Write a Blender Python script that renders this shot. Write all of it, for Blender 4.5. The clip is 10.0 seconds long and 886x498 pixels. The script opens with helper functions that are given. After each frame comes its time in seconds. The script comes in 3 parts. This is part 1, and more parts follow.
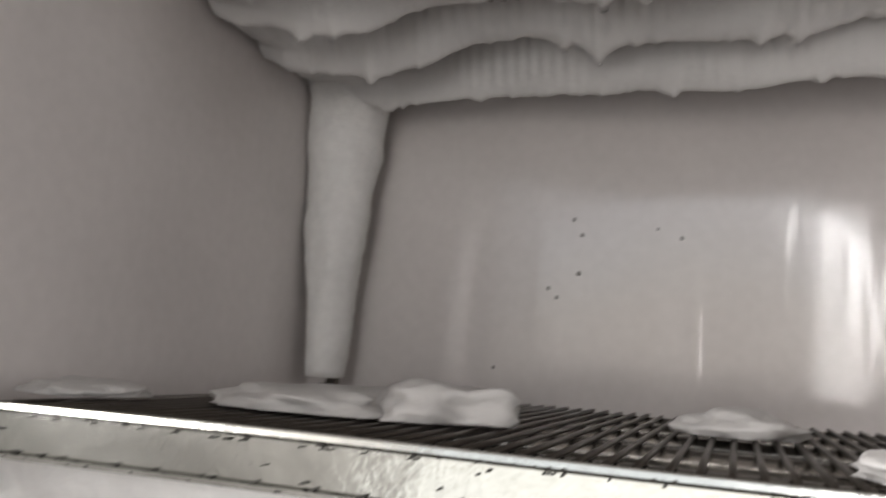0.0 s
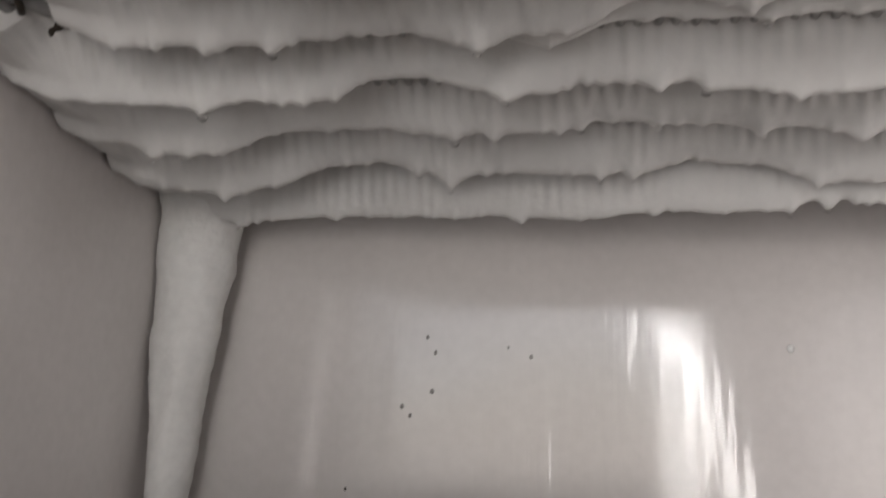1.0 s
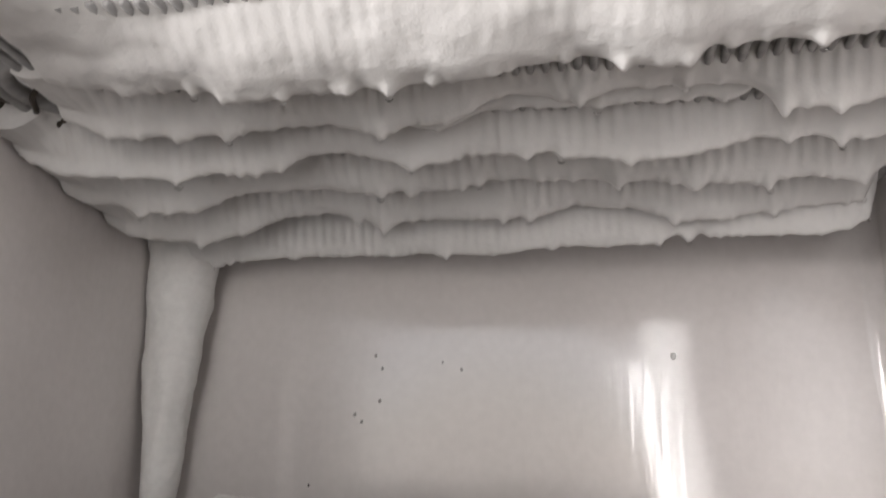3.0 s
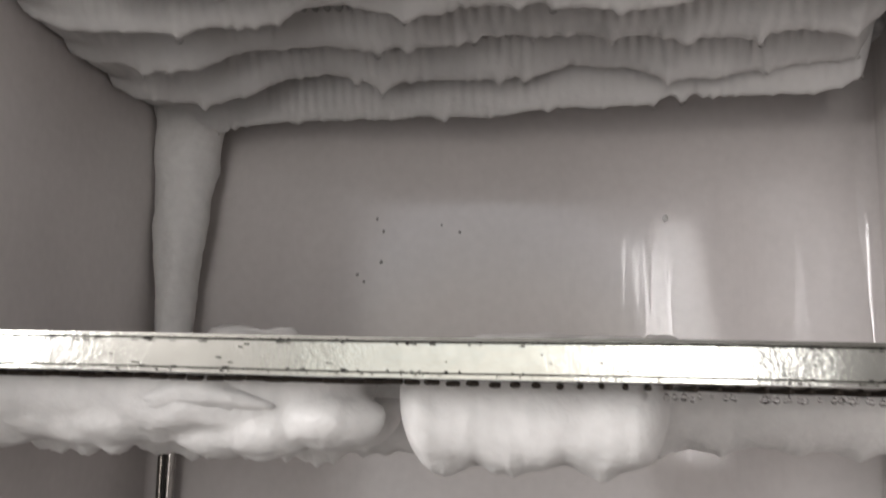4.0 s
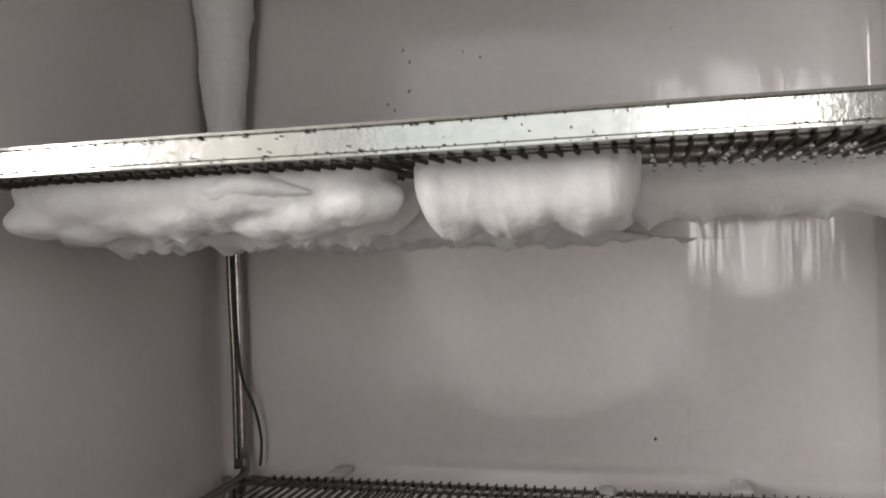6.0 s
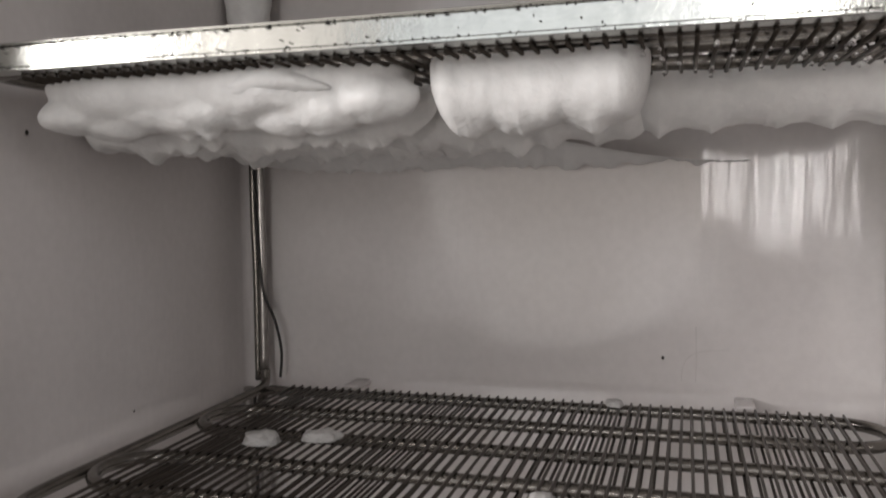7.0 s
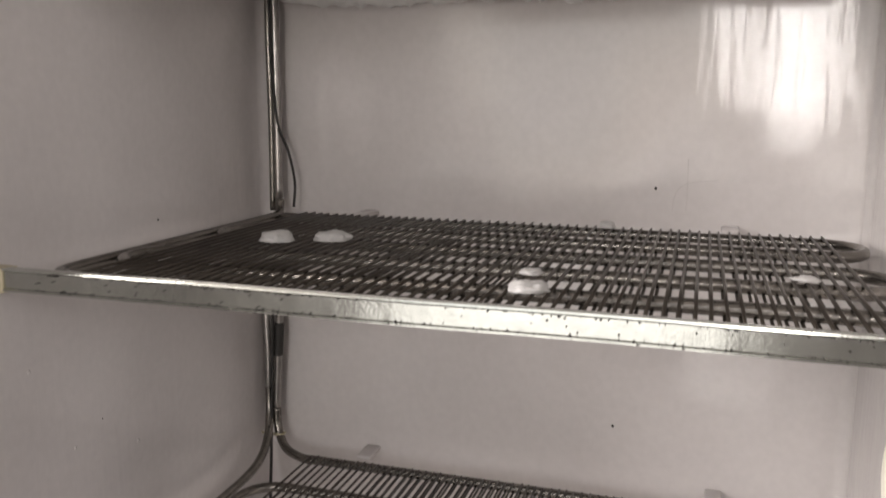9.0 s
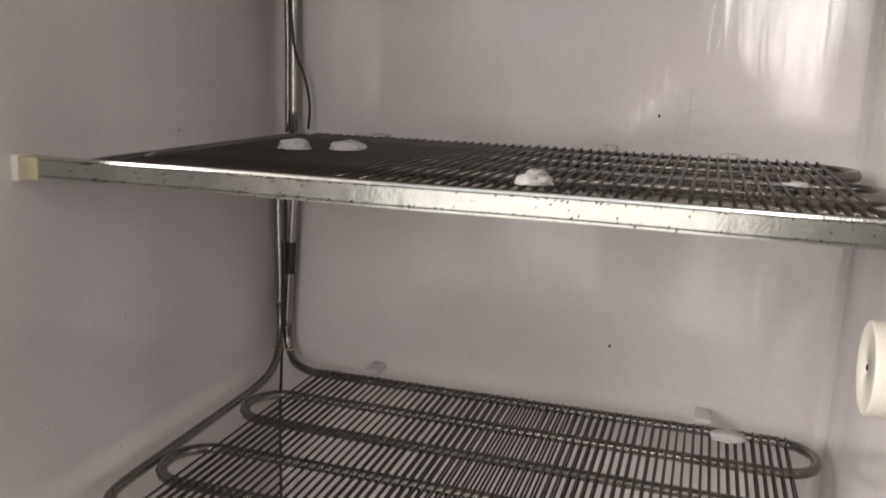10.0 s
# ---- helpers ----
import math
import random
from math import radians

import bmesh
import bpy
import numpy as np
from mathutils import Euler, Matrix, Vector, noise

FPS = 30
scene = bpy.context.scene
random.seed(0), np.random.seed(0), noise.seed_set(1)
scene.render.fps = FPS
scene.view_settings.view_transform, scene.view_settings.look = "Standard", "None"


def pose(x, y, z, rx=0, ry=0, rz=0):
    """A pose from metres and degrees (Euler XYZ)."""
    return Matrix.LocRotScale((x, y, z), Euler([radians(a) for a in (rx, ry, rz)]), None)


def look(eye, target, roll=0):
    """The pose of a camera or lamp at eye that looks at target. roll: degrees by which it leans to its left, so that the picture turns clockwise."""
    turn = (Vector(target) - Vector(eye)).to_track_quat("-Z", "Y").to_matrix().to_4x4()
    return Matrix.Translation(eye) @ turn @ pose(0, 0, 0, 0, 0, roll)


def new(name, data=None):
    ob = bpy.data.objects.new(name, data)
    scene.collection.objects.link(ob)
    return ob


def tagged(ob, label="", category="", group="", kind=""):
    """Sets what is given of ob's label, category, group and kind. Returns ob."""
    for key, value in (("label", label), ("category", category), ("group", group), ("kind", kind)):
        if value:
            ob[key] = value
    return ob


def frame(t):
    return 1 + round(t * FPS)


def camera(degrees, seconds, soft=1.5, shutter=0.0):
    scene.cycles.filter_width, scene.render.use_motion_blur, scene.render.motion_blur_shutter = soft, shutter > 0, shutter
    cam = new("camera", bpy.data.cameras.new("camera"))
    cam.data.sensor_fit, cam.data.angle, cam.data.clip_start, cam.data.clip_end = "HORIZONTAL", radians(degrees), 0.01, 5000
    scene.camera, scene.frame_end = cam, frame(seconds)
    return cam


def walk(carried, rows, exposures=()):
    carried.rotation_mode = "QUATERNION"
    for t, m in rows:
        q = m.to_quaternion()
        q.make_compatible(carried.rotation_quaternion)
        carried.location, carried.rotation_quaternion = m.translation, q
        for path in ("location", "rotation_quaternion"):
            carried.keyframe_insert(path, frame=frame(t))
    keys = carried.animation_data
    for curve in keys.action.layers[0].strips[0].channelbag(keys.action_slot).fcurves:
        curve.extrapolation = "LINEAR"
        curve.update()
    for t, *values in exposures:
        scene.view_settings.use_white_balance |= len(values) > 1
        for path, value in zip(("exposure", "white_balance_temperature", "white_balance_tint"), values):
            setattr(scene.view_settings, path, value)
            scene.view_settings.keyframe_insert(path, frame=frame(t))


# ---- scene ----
cam = camera(55.6, 10.0, soft=1.7, shutter=0.5)
PATH = [
    (0, (0.261, -0.155, 1.338), (-0.406, 1.714, 1.593), 3.8),
    (0.5, (0.257, -0.152, 1.348), (-0.179, 1.77, 1.686), 3.6),
    (1, (0.264, -0.159, 1.353), (-0.083, 1.75, 1.837), 2.7),
    (1.5, (0.279, -0.17, 1.351), (-0.018, 1.715, 1.95), 1.3),
    (2, (0.29, -0.191, 1.346), (0.011, 1.684, 1.984), 0.6),
    (2.2, (0.296, -0.201, 1.345), (0.017, 1.675, 1.98), 0.3),
    (3.3, (0.319, -0.251, 1.327), (-0.034, 1.661, 1.796), 1.3),
    (3.5, (0.32, -0.249, 1.318), (-0.038, 1.674, 1.737), 1.4),
    (4, (0.329, -0.252, 1.307), (-0.045, 1.688, 1.621), 1.4),
    (4.5, (0.34, -0.261, 1.295), (-0.055, 1.69, 1.491), 1.0),
    (5, (0.344, -0.267, 1.283), (-0.06, 1.688, 1.397), 0.3),
    (5.2, (0.346, -0.273, 1.284), (-0.07, 1.682, 1.366), -0.2),
    (6.3, (0.363, -0.303, 1.269), (-0.166, 1.626, 1.223), -2.0),
    (6.5, (0.365, -0.305, 1.264), (-0.17, 1.622, 1.203), -1.8),
    (7, (0.366, -0.312, 1.25), (-0.193, 1.604, 1.122), -0.8),
    (7.5, (0.372, -0.321, 1.236), (-0.197, 1.588, 1.057), -0.1),
    (8, (0.375, -0.334, 1.221), (-0.199, 1.569, 0.999), 0.1),
    (8.5, (0.38, -0.341, 1.206), (-0.198, 1.553, 0.925), 0.1),
    (9, (0.382, -0.35, 1.191), (-0.196, 1.535, 0.854), 0.4),
    (9.5, (0.385, -0.362, 1.175), (-0.18, 1.518, 0.795), 1.3),
    (10, (0.389, -0.382, 1.159), (-0.191, 1.486, 0.743), 1.9),
]
walk(cam, [(t, look(eye, target, roll)) for t, eye, target, roll in PATH],
     exposures=[(0, -0.12, 6550, 11), (0.5, 0.10, 6550, 11), (1, 0.0, 6550, 11), (2, 0.26, 6550, 11), (3.5, -0.18, 6550, 12), (4, -0.48, 6550, 12), (4.5, -0.63, 6550, 12),
                (5, -0.66, 6550, 12), (6.5, -0.60, 6550, 12), (7.5, -0.36, 6600, 12), (8, -0.06, 6800, 14), (9, -0.10, 6800, 13), (10, -0.29, 6800, 13)])

# ---- light ----
world = bpy.data.worlds.new("world")
scene.world = world
world.use_nodes = True
wn = world.node_tree.nodes
sky = wn.new("ShaderNodeTexSky")
sky.sky_type, sky.sun_disc, sky.sun_elevation, sky.sun_rotation = "NISHITA", False, radians(35), radians(150)
wn["Background"].inputs["Strength"].default_value = 0.1
world.node_tree.links.new(sky.outputs[0], wn["Background"].inputs["Color"])


def area(name, at, target, sx, sy, watts, colour):
    data = bpy.data.lights.new(name, "AREA")
    data.shape, data.size, data.size_y, data.energy, data.color = "RECTANGLE", sx, sy, watts, colour
    ob = new(name, data)
    ob.matrix_world = look(at, target)
    return ob


WIN = (0.62, -2.6, 1.505)
area("window_and_fill_light", (WIN[0], WIN[1] - 0.06, WIN[2]), (WIN[0], 0, WIN[2]), 0.17, 0.97, 11.5, (1.0, 0.975, 0.965))
SHEER = (-0.12, -2.6, 1.57)
area("window_and_fill_light", (SHEER[0], SHEER[1] - 0.06, SHEER[2]), (SHEER[0], 0, SHEER[2]), 1.30, 1.10, 7.5, (1.0, 0.975, 0.965))
DOOR = (-0.20, -2.6, 0.60)
area("window_and_fill_light", (DOOR[0], DOOR[1] - 0.06, DOOR[2]), (DOOR[0], 0, DOOR[2]), 1.30, 0.84, 9.5, (1.0, 0.985, 0.975))
# Added fill lamp to brighten the liner's left side; no window is known here.
EAST_FILL = (2.4, -1.40, 1.72)
area("window_and_fill_light", (EAST_FILL[0] + 0.06, EAST_FILL[1], EAST_FILL[2]), (0, EAST_FILL[1], EAST_FILL[2]), 1.2, 0.9, 15, (1.0, 0.975, 0.96))
WEST = (-1.6, -1.65, 1.85)
area("window_and_fill_light", (WEST[0] - 0.06, WEST[1], WEST[2]), (0, WEST[1], WEST[2]), 1.6, 1.0, 122, (1.0, 0.97, 0.955))


# ---- materials ----
def material(name, base, rough=0.5, metal=0.0, bump=(), spot=None, sss=0.0, coat=0.0, stretch=1.0, vary=0.0, transmission=0.0, ior=1.45):
    """bump: (noise scale, strength, distance, and a stretch of its own if any) per layer. spot: (scale, threshold, colour) for stains. vary: shade change at two scales."""
    m = bpy.data.materials.new(name)
    m.use_nodes = True
    nt, nd = m.node_tree, m.node_tree.nodes
    p = nd["Principled BSDF"]
    p.inputs["Base Color"].default_value = (*base, 1)
    p.inputs["Roughness"].default_value = rough
    p.inputs["Metallic"].default_value = metal
    p.inputs["IOR"].default_value = ior
    p.inputs["Transmission Weight"].default_value = transmission
    p.inputs["Coat Weight"].default_value = coat
    p.inputs["Coat Roughness"].default_value = 0.08
    if sss:
        p.inputs["Subsurface Weight"].default_value = sss
        p.inputs["Subsurface Radius"].default_value = (1.0, 0.95, 0.95)
        p.inputs["Subsurface Scale"].default_value = 0.006
    tc = nd.new("ShaderNodeTexCoord")

    def noise_tex(scale, detail=3.0, way=None):
        n = nd.new("ShaderNodeTexNoise")
        n.inputs["Scale"].default_value, n.inputs["Detail"].default_value = scale, 0.0 if scale < 8 else detail
        nt.links.new(way or tc.outputs["Object"], n.inputs["Vector"])
        return n.outputs["Fac"]

    colour = None
    if vary:
        for scale, k in ((9.0, 1.0), (160.0, 0.6)):
            r = nd.new("ShaderNodeMapRange")
            r.inputs["From Min"].default_value, r.inputs["From Max"].default_value = 0.3, 0.7
            r.inputs["To Min"].default_value, r.inputs["To Max"].default_value = 1 - vary * k, 1 + vary * k * 0.4
            nt.links.new(noise_tex(scale), r.inputs["Value"])
            mix = nd.new("ShaderNodeMix")
            mix.data_type, mix.blend_type = "RGBA", "MULTIPLY"
            mix.inputs["Factor"].default_value = 1.0
            if colour:
                nt.links.new(colour, mix.inputs["A"])
            else:
                mix.inputs["A"].default_value = (*base, 1)
            nt.links.new(r.outputs[0], mix.inputs["B"])
            colour = mix.outputs["Result"]
    if spot:
        r = nd.new("ShaderNodeMapRange")
        r.inputs["From Min"].default_value, r.inputs["From Max"].default_value = spot[1], spot[1] + 0.03
        nt.links.new(noise_tex(spot[0], 5.0), r.inputs["Value"])
        mix = nd.new("ShaderNodeMix")
        mix.data_type = "RGBA"
        if colour:
            nt.links.new(colour, mix.inputs["A"])
        else:
            mix.inputs["A"].default_value = (*base, 1)
        mix.inputs["B"].default_value = (*spot[2], 1)
        nt.links.new(r.outputs[0], mix.inputs["Factor"])
        colour = mix.outputs["Result"]
    if colour:
        nt.links.new(colour, p.inputs["Base Color"])
    last = None
    for scale, strength, distance, *own in bump:
        mp = nd.new("ShaderNodeMapping")
        mp.inputs["Scale"].default_value = (1, 1, own[0] if own else stretch)
        nt.links.new(tc.outputs["Object"], mp.inputs["Vector"])
        b = nd.new("ShaderNodeBump")
        b.inputs["Strength"].default_value, b.inputs["Distance"].default_value = strength, distance
        nt.links.new(noise_tex(scale, 3.0, mp.outputs[0]), b.inputs["Height"])
        if last:
            nt.links.new(last, b.inputs["Normal"])
        last = b.outputs["Normal"]
    if last:
        nt.links.new(last, p.inputs["Normal"])
    return m


LINER = material("white_liner", (0.66, 0.627, 0.613), 0.11, bump=((7.5, 0.85, 0.017), (30.0, 0.25, 0.0014), (130.0, 0.32, 0.0007, 0.10), (110.0, 0.05, 0.0004)), vary=0.06, coat=0.4, stretch=0.6)
FROST = material("frost", (0.70, 0.692, 0.68), 0.40, sss=0.05, bump=((90.0, 0.5, 0.0022), (900.0, 0.35, 0.0004)), vary=0.05)
ICE = material("wet_ice", (0.60, 0.59, 0.575), 0.28, sss=0.2, transmission=0.15, ior=1.31, bump=((140.0, 0.5, 0.002),), vary=0.08)
COLUMN = material("smooth_ice", (0.77, 0.765, 0.75), 0.44, sss=0.4, bump=((60.0, 0.4, 0.003), (260.0, 0.5, 0.0012)), vary=0.1)
WATER = material("water", (1, 1, 1), 0.02, transmission=1.0, ior=1.33)
CHROME = material("chromed_strip", (0.485, 0.495, 0.462), 0.17, metal=1.0, bump=((60.0, 0.12, 0.002), (700.0, 0.15, 0.0003)), vary=0.12)
STEEL = material("aged_steel_tube", (0.25, 0.232, 0.21), 0.27, metal=0.9, bump=((300.0, 0.3, 0.0006),), vary=0.3)
ICED = material("iced_metal", (0.36, 0.355, 0.35), 0.5, bump=((300.0, 0.5, 0.0008),), vary=0.3)
WIRE = material("aged_steel_wire", (0.085, 0.072, 0.06), 0.42, metal=0.75, bump=((400.0, 0.3, 0.0004),), vary=0.3)
PIPE = material("bright_pipe", (0.42, 0.40, 0.38), 0.28, metal=0.9, bump=((300.0, 0.25, 0.0005),), vary=0.25)
BLACK = material("black_rubber", (0.03, 0.028, 0.026), 0.6, vary=0.2)
DIRT_AND_HOLE = material("dark_dirt_and_hole", (0.035, 0.032, 0.028), 0.7, vary=0.2)
CREAM = material("cream_plastic", (0.74, 0.71, 0.62), 0.38, bump=((500.0, 0.1, 0.0003),), vary=0.06)
BRASS = material("yellowed_plastic", (0.50, 0.44, 0.30), 0.4, vary=0.15)
CLIP = material("clear_clip", (0.66, 0.627, 0.613), 0.25, vary=0.05)
SMUDGE = material("grey_smudge", (0.30, 0.285, 0.275), 0.5, vary=0.2)
SCRATCH = material("scratch_line", (0.56, 0.53, 0.51), 0.6, vary=0.1)
PLASTER = material("room_plaster", (0.42, 0.40, 0.385), 0.8, bump=((60.0, 0.3, 0.002),), vary=0.08)
DARKWALL = material("dark_plaster", (0.15, 0.155, 0.17), 0.8, bump=((60.0, 0.3, 0.002),), vary=0.1)
FLOORING = material("room_floor", (0.085, 0.072, 0.06), 0.5, bump=((40.0, 0.2, 0.002),), vary=0.2)
BODY = material("outer_enamel", (0.70, 0.69, 0.67), 0.3, bump=((9.0, 0.1, 0.004),), vary=0.05)


# ---- mesh helpers ----
def link(name, bm, mat, smooth=True):
    me = bpy.data.meshes.new(name)
    bmesh.ops.recalc_face_normals(bm, faces=bm.faces[:])
    bm.to_mesh(me)
    bm.free()
    me.materials.append(mat)
    for f in me.polygons:
        f.use_smooth = smooth
    return new(name, me)


def part(name, bm, mat, parent, label="", smooth=True):
    ob = link(name, bm, mat, smooth)
    ob.parent = parent
    if label:
        tagged(ob, label)
    return ob


def thing(name, at, label, category, group=""):
    ob = new(name)
    ob.empty_display_size = 0.02
    ob.location = at
    bpy.context.view_layer.update()
    return tagged(ob, label, category, group)


def box(bm, lo, hi, bevel=0.0, seg=2):
    lo, hi = Vector(lo), Vector(hi)
    r = bmesh.ops.create_cube(bm, size=1, matrix=Matrix.Translation((lo + hi) / 2) @ Matrix.Diagonal((*(hi - lo), 1)))
    if bevel:
        edges = list({e for v in r["verts"] for e in v.link_edges})
        bmesh.ops.bevel(bm, geom=edges, offset=bevel, segments=seg, affect="EDGES", profile=0.5)
    return bm


def sweep(bm, pts, r, seg=10):
    """A round tube along a line of points, closed at both ends. r: a radius, or one for each point."""
    pts = [Vector(p) for p in pts]
    radii = r if isinstance(r, (list, tuple)) else [r] * len(pts)
    rings, side = [], None
    for i, p in enumerate(pts):
        way = (pts[min(i + 1, len(pts) - 1)] - pts[max(i - 1, 0)]).normalized()
        if side is None:
            side = way.orthogonal().normalized()
        side = (side - way * side.dot(way)).normalized()
        up = way.cross(side)
        rings.append([bm.verts.new(p + radii[i] * (math.cos(a) * side + math.sin(a) * up)) for a in (2 * math.pi * k / seg for k in range(seg))])
    for a, b in zip(rings, rings[1:]):
        for k in range(seg):
            bm.faces.new((a[k], a[(k + 1) % seg], b[(k + 1) % seg], b[k]))
    bm.faces.new(rings[0][::-1])
    bm.faces.new(rings[-1])
    return bm


def arc(cx, cy, z, r, a0, a1, n=10):
    return [(cx + r * math.cos(radians(a0 + (a1 - a0) * k / n)), cy + r * math.sin(radians(a0 + (a1 - a0) * k / n)), z) for k in range(n + 1)]


def curve3(points, n=8):
    """A smooth line through the points."""
    p = [Vector(q) for q in points]
    p = [2 * p[0] - p[1], *p, 2 * p[-1] - p[-2]]
    out = []
    for i in range(1, len(p) - 2):
        a, b, c, d = p[i - 1:i + 3]
        for k in range(n):
            t = k / n
            out.append(0.5 * (2 * b + (c - a) * t + (2 * a - 5 * b + 4 * c - d) * t * t + (3 * b - a - 3 * c + d) * t ** 3))
    return out + [p[-2]]


def fbm(x, y, z, f):
    return noise.noise(Vector((x, y, z)) * f) + 0.5 * noise.noise(Vector((x, y, z)) * f * 2.3)


# ---- the freezer's inside ----
LEFT, RIGHT, BACK, FRONT = 0.012, 0.500, 0.317, -0.085
BOTTOM, TOP, WALL = 0.66, 1.565, 0.055


def slab(name, lo, hi, mat, label, category, bevel=0.0):
    ob = link(name, box(bmesh.new(), lo, hi, bevel), mat, smooth=False)
    return tagged(ob, label, category, kind="structure")


slab("wall_west", (LEFT - WALL, FRONT, BOTTOM - WALL), (LEFT, BACK + WALL, TOP + WALL), LINER, "glossy off-white freezer side wall", "wall")
slab("wall_east", (RIGHT, FRONT, BOTTOM - WALL), (RIGHT + WALL, BACK + WALL, TOP + WALL), LINER, "glossy off-white freezer side wall with a knob", "wall")


def wall_y(x, z):
    """The back wall's face: a sheet that buckles a little."""
    ramp = 0.012 * math.log1p(math.exp((x - 0.36) / 0.012))
    high = min(1.0, max(0.0, (z - 0.96) / 0.12)) * min(1.0, max(0.0, (1.42 - z) / 0.12))
    return BACK - 0.016 * ramp * high * high * (3 - 2 * high)


def back_wall():
    xs = [LEFT + (RIGHT - LEFT) * k / 70 for k in range(71)]
    zs = [BOTTOM - WALL + (TOP - BOTTOM + 2 * WALL) * k / 110 for k in range(111)]
    bm = bmesh.new()
    face = [[bm.verts.new((x, wall_y(x, z), z)) for z in zs] for x in xs]
    rear = [[bm.verts.new((x, BACK + WALL, z)) for z in (zs[0], zs[-1])] for x in (xs[0], xs[-1])]
    for a, b in zip(face, face[1:]):
        for k in range(len(zs) - 1):
            bm.faces.new((a[k], b[k], b[k + 1], a[k + 1]))
    bm.faces.new((rear[0][0], rear[0][1], rear[1][1], rear[1][0]))
    bm.faces.new([c[0] for c in face] + [rear[1][0], rear[0][0]])
    bm.faces.new([c[-1] for c in face] + [rear[1][1], rear[0][1]])
    bm.faces.new(face[0] + [rear[0][1], rear[0][0]])
    bm.faces.new(face[-1] + [rear[1][1], rear[1][0]])
    ob = link("wall_north", bm, LINER)
    for f in ob.data.polygons:
        f.use_smooth = len(f.vertices) == 4 and f.normal.y < -0.9
    return tagged(ob, "glossy off-white freezer back wall with dark specks", "wall", kind="structure")


back_wall()
slab("ceiling", (LEFT, FRONT, TOP), (RIGHT, BACK, TOP + WALL), LINER, "off-white freezer ceiling above the frosted coil", "ceiling")
slab("floor", (LEFT, FRONT, BOTTOM - WALL), (RIGHT, BACK, BOTTOM), LINER, "off-white freezer floor", "floor")


def cove(name, x, side, r=0.011):
    """The rounded upright corner between the back wall and a side wall."""
    bm = bmesh.new()
    cx, cy = x + side * r, BACK - r
    ring = [(cx - side * r * math.cos(radians(a)), cy + r * math.sin(radians(a))) for a in range(0, 91, 5)] + [(x, BACK)]
    low = [bm.verts.new((px, py, BOTTOM)) for px, py in ring]
    high = [bm.verts.new((px, py, TOP)) for px, py in ring]
    for k in range(len(ring)):
        j = (k + 1) % len(ring)
        bm.faces.new((low[k], low[j], high[j], high[k]))
    ob = link(name, bm, LINER, False)
    return tagged(ob, "rounded upright corner of the freezer lining", "trim", kind="structure")


cove("trim_1", LEFT, 1)
cove("trim_2", RIGHT, -1)


# ---- coil shelves ----
RUNS = (0.280, 0.224, 0.168, 0.113, 0.058, 0.018)
XL, XR, TUBE_R, WIRE_R = 0.074, 0.459, 0.0039, 0.00095
PITCH = 0.0068


def coil_path(z, lowest=False):
    """The tube's way: from the corner along the back run, then loop by loop to the front run."""
    if lowest:
        pts = curve3([(0.0262, 0.3005, z + 0.036), (0.0268, 0.300, z + 0.022), (0.031, 0.297, z + 0.010), (0.041, 0.290, z + 0.002), (0.060, RUNS[0] + 0.001, z), (0.075, RUNS[0], z)], 5)
    else:
        pts = [(0.036, 0.290, z - 0.012), (0.040, 0.287, z - 0.003), (0.050, 0.2825, z), (0.062, RUNS[0], z)]
    for i, y in enumerate(RUNS[:-1]):
        r = (y - RUNS[i + 1]) / 2
        cy = y - r
        if i % 2 == 0:
            pts += [(x, y, z) for x in (0.10, 0.20, 0.30, 0.40)] if i == 0 else []
            pts += arc(XR, cy, z, r, 90, -90)
        else:
            pts += arc(XL, cy, z, r, 90, 270)
    return pts


def rail_path(z, lowest=False):
    if lowest:
        return curve3([(0.46, RUNS[-1], z - 0.0005), (0.30, RUNS[-1], z), (0.075, RUNS[-1], z), (0.052, 0.021, z), (0.041, 0.036, z), (0.038, 0.10, z), (0.036, 0.18, z),
                       (0.034, 0.235, z + 0.001), (0.030, 0.266, z + 0.006), (0.024, 0.288, z + 0.018), (0.0200, 0.2985, z + 0.036), (0.0190, 0.3005, z + 0.056)])
    return curve3([(0.46, RUNS[-1], z - 0.0005), (0.30, RUNS[-1], z), (0.075, RUNS[-1], z), (0.052, 0.021, z), (0.041, 0.036, z), (0.040, 0.10, z), (0.040, 0.18, z),
                   (0.0395, 0.262, z), (0.0385, 0.286, z), (0.0365, 0.2960, z + 0.003), (0.0348, 0.3005, z + 0.012)])


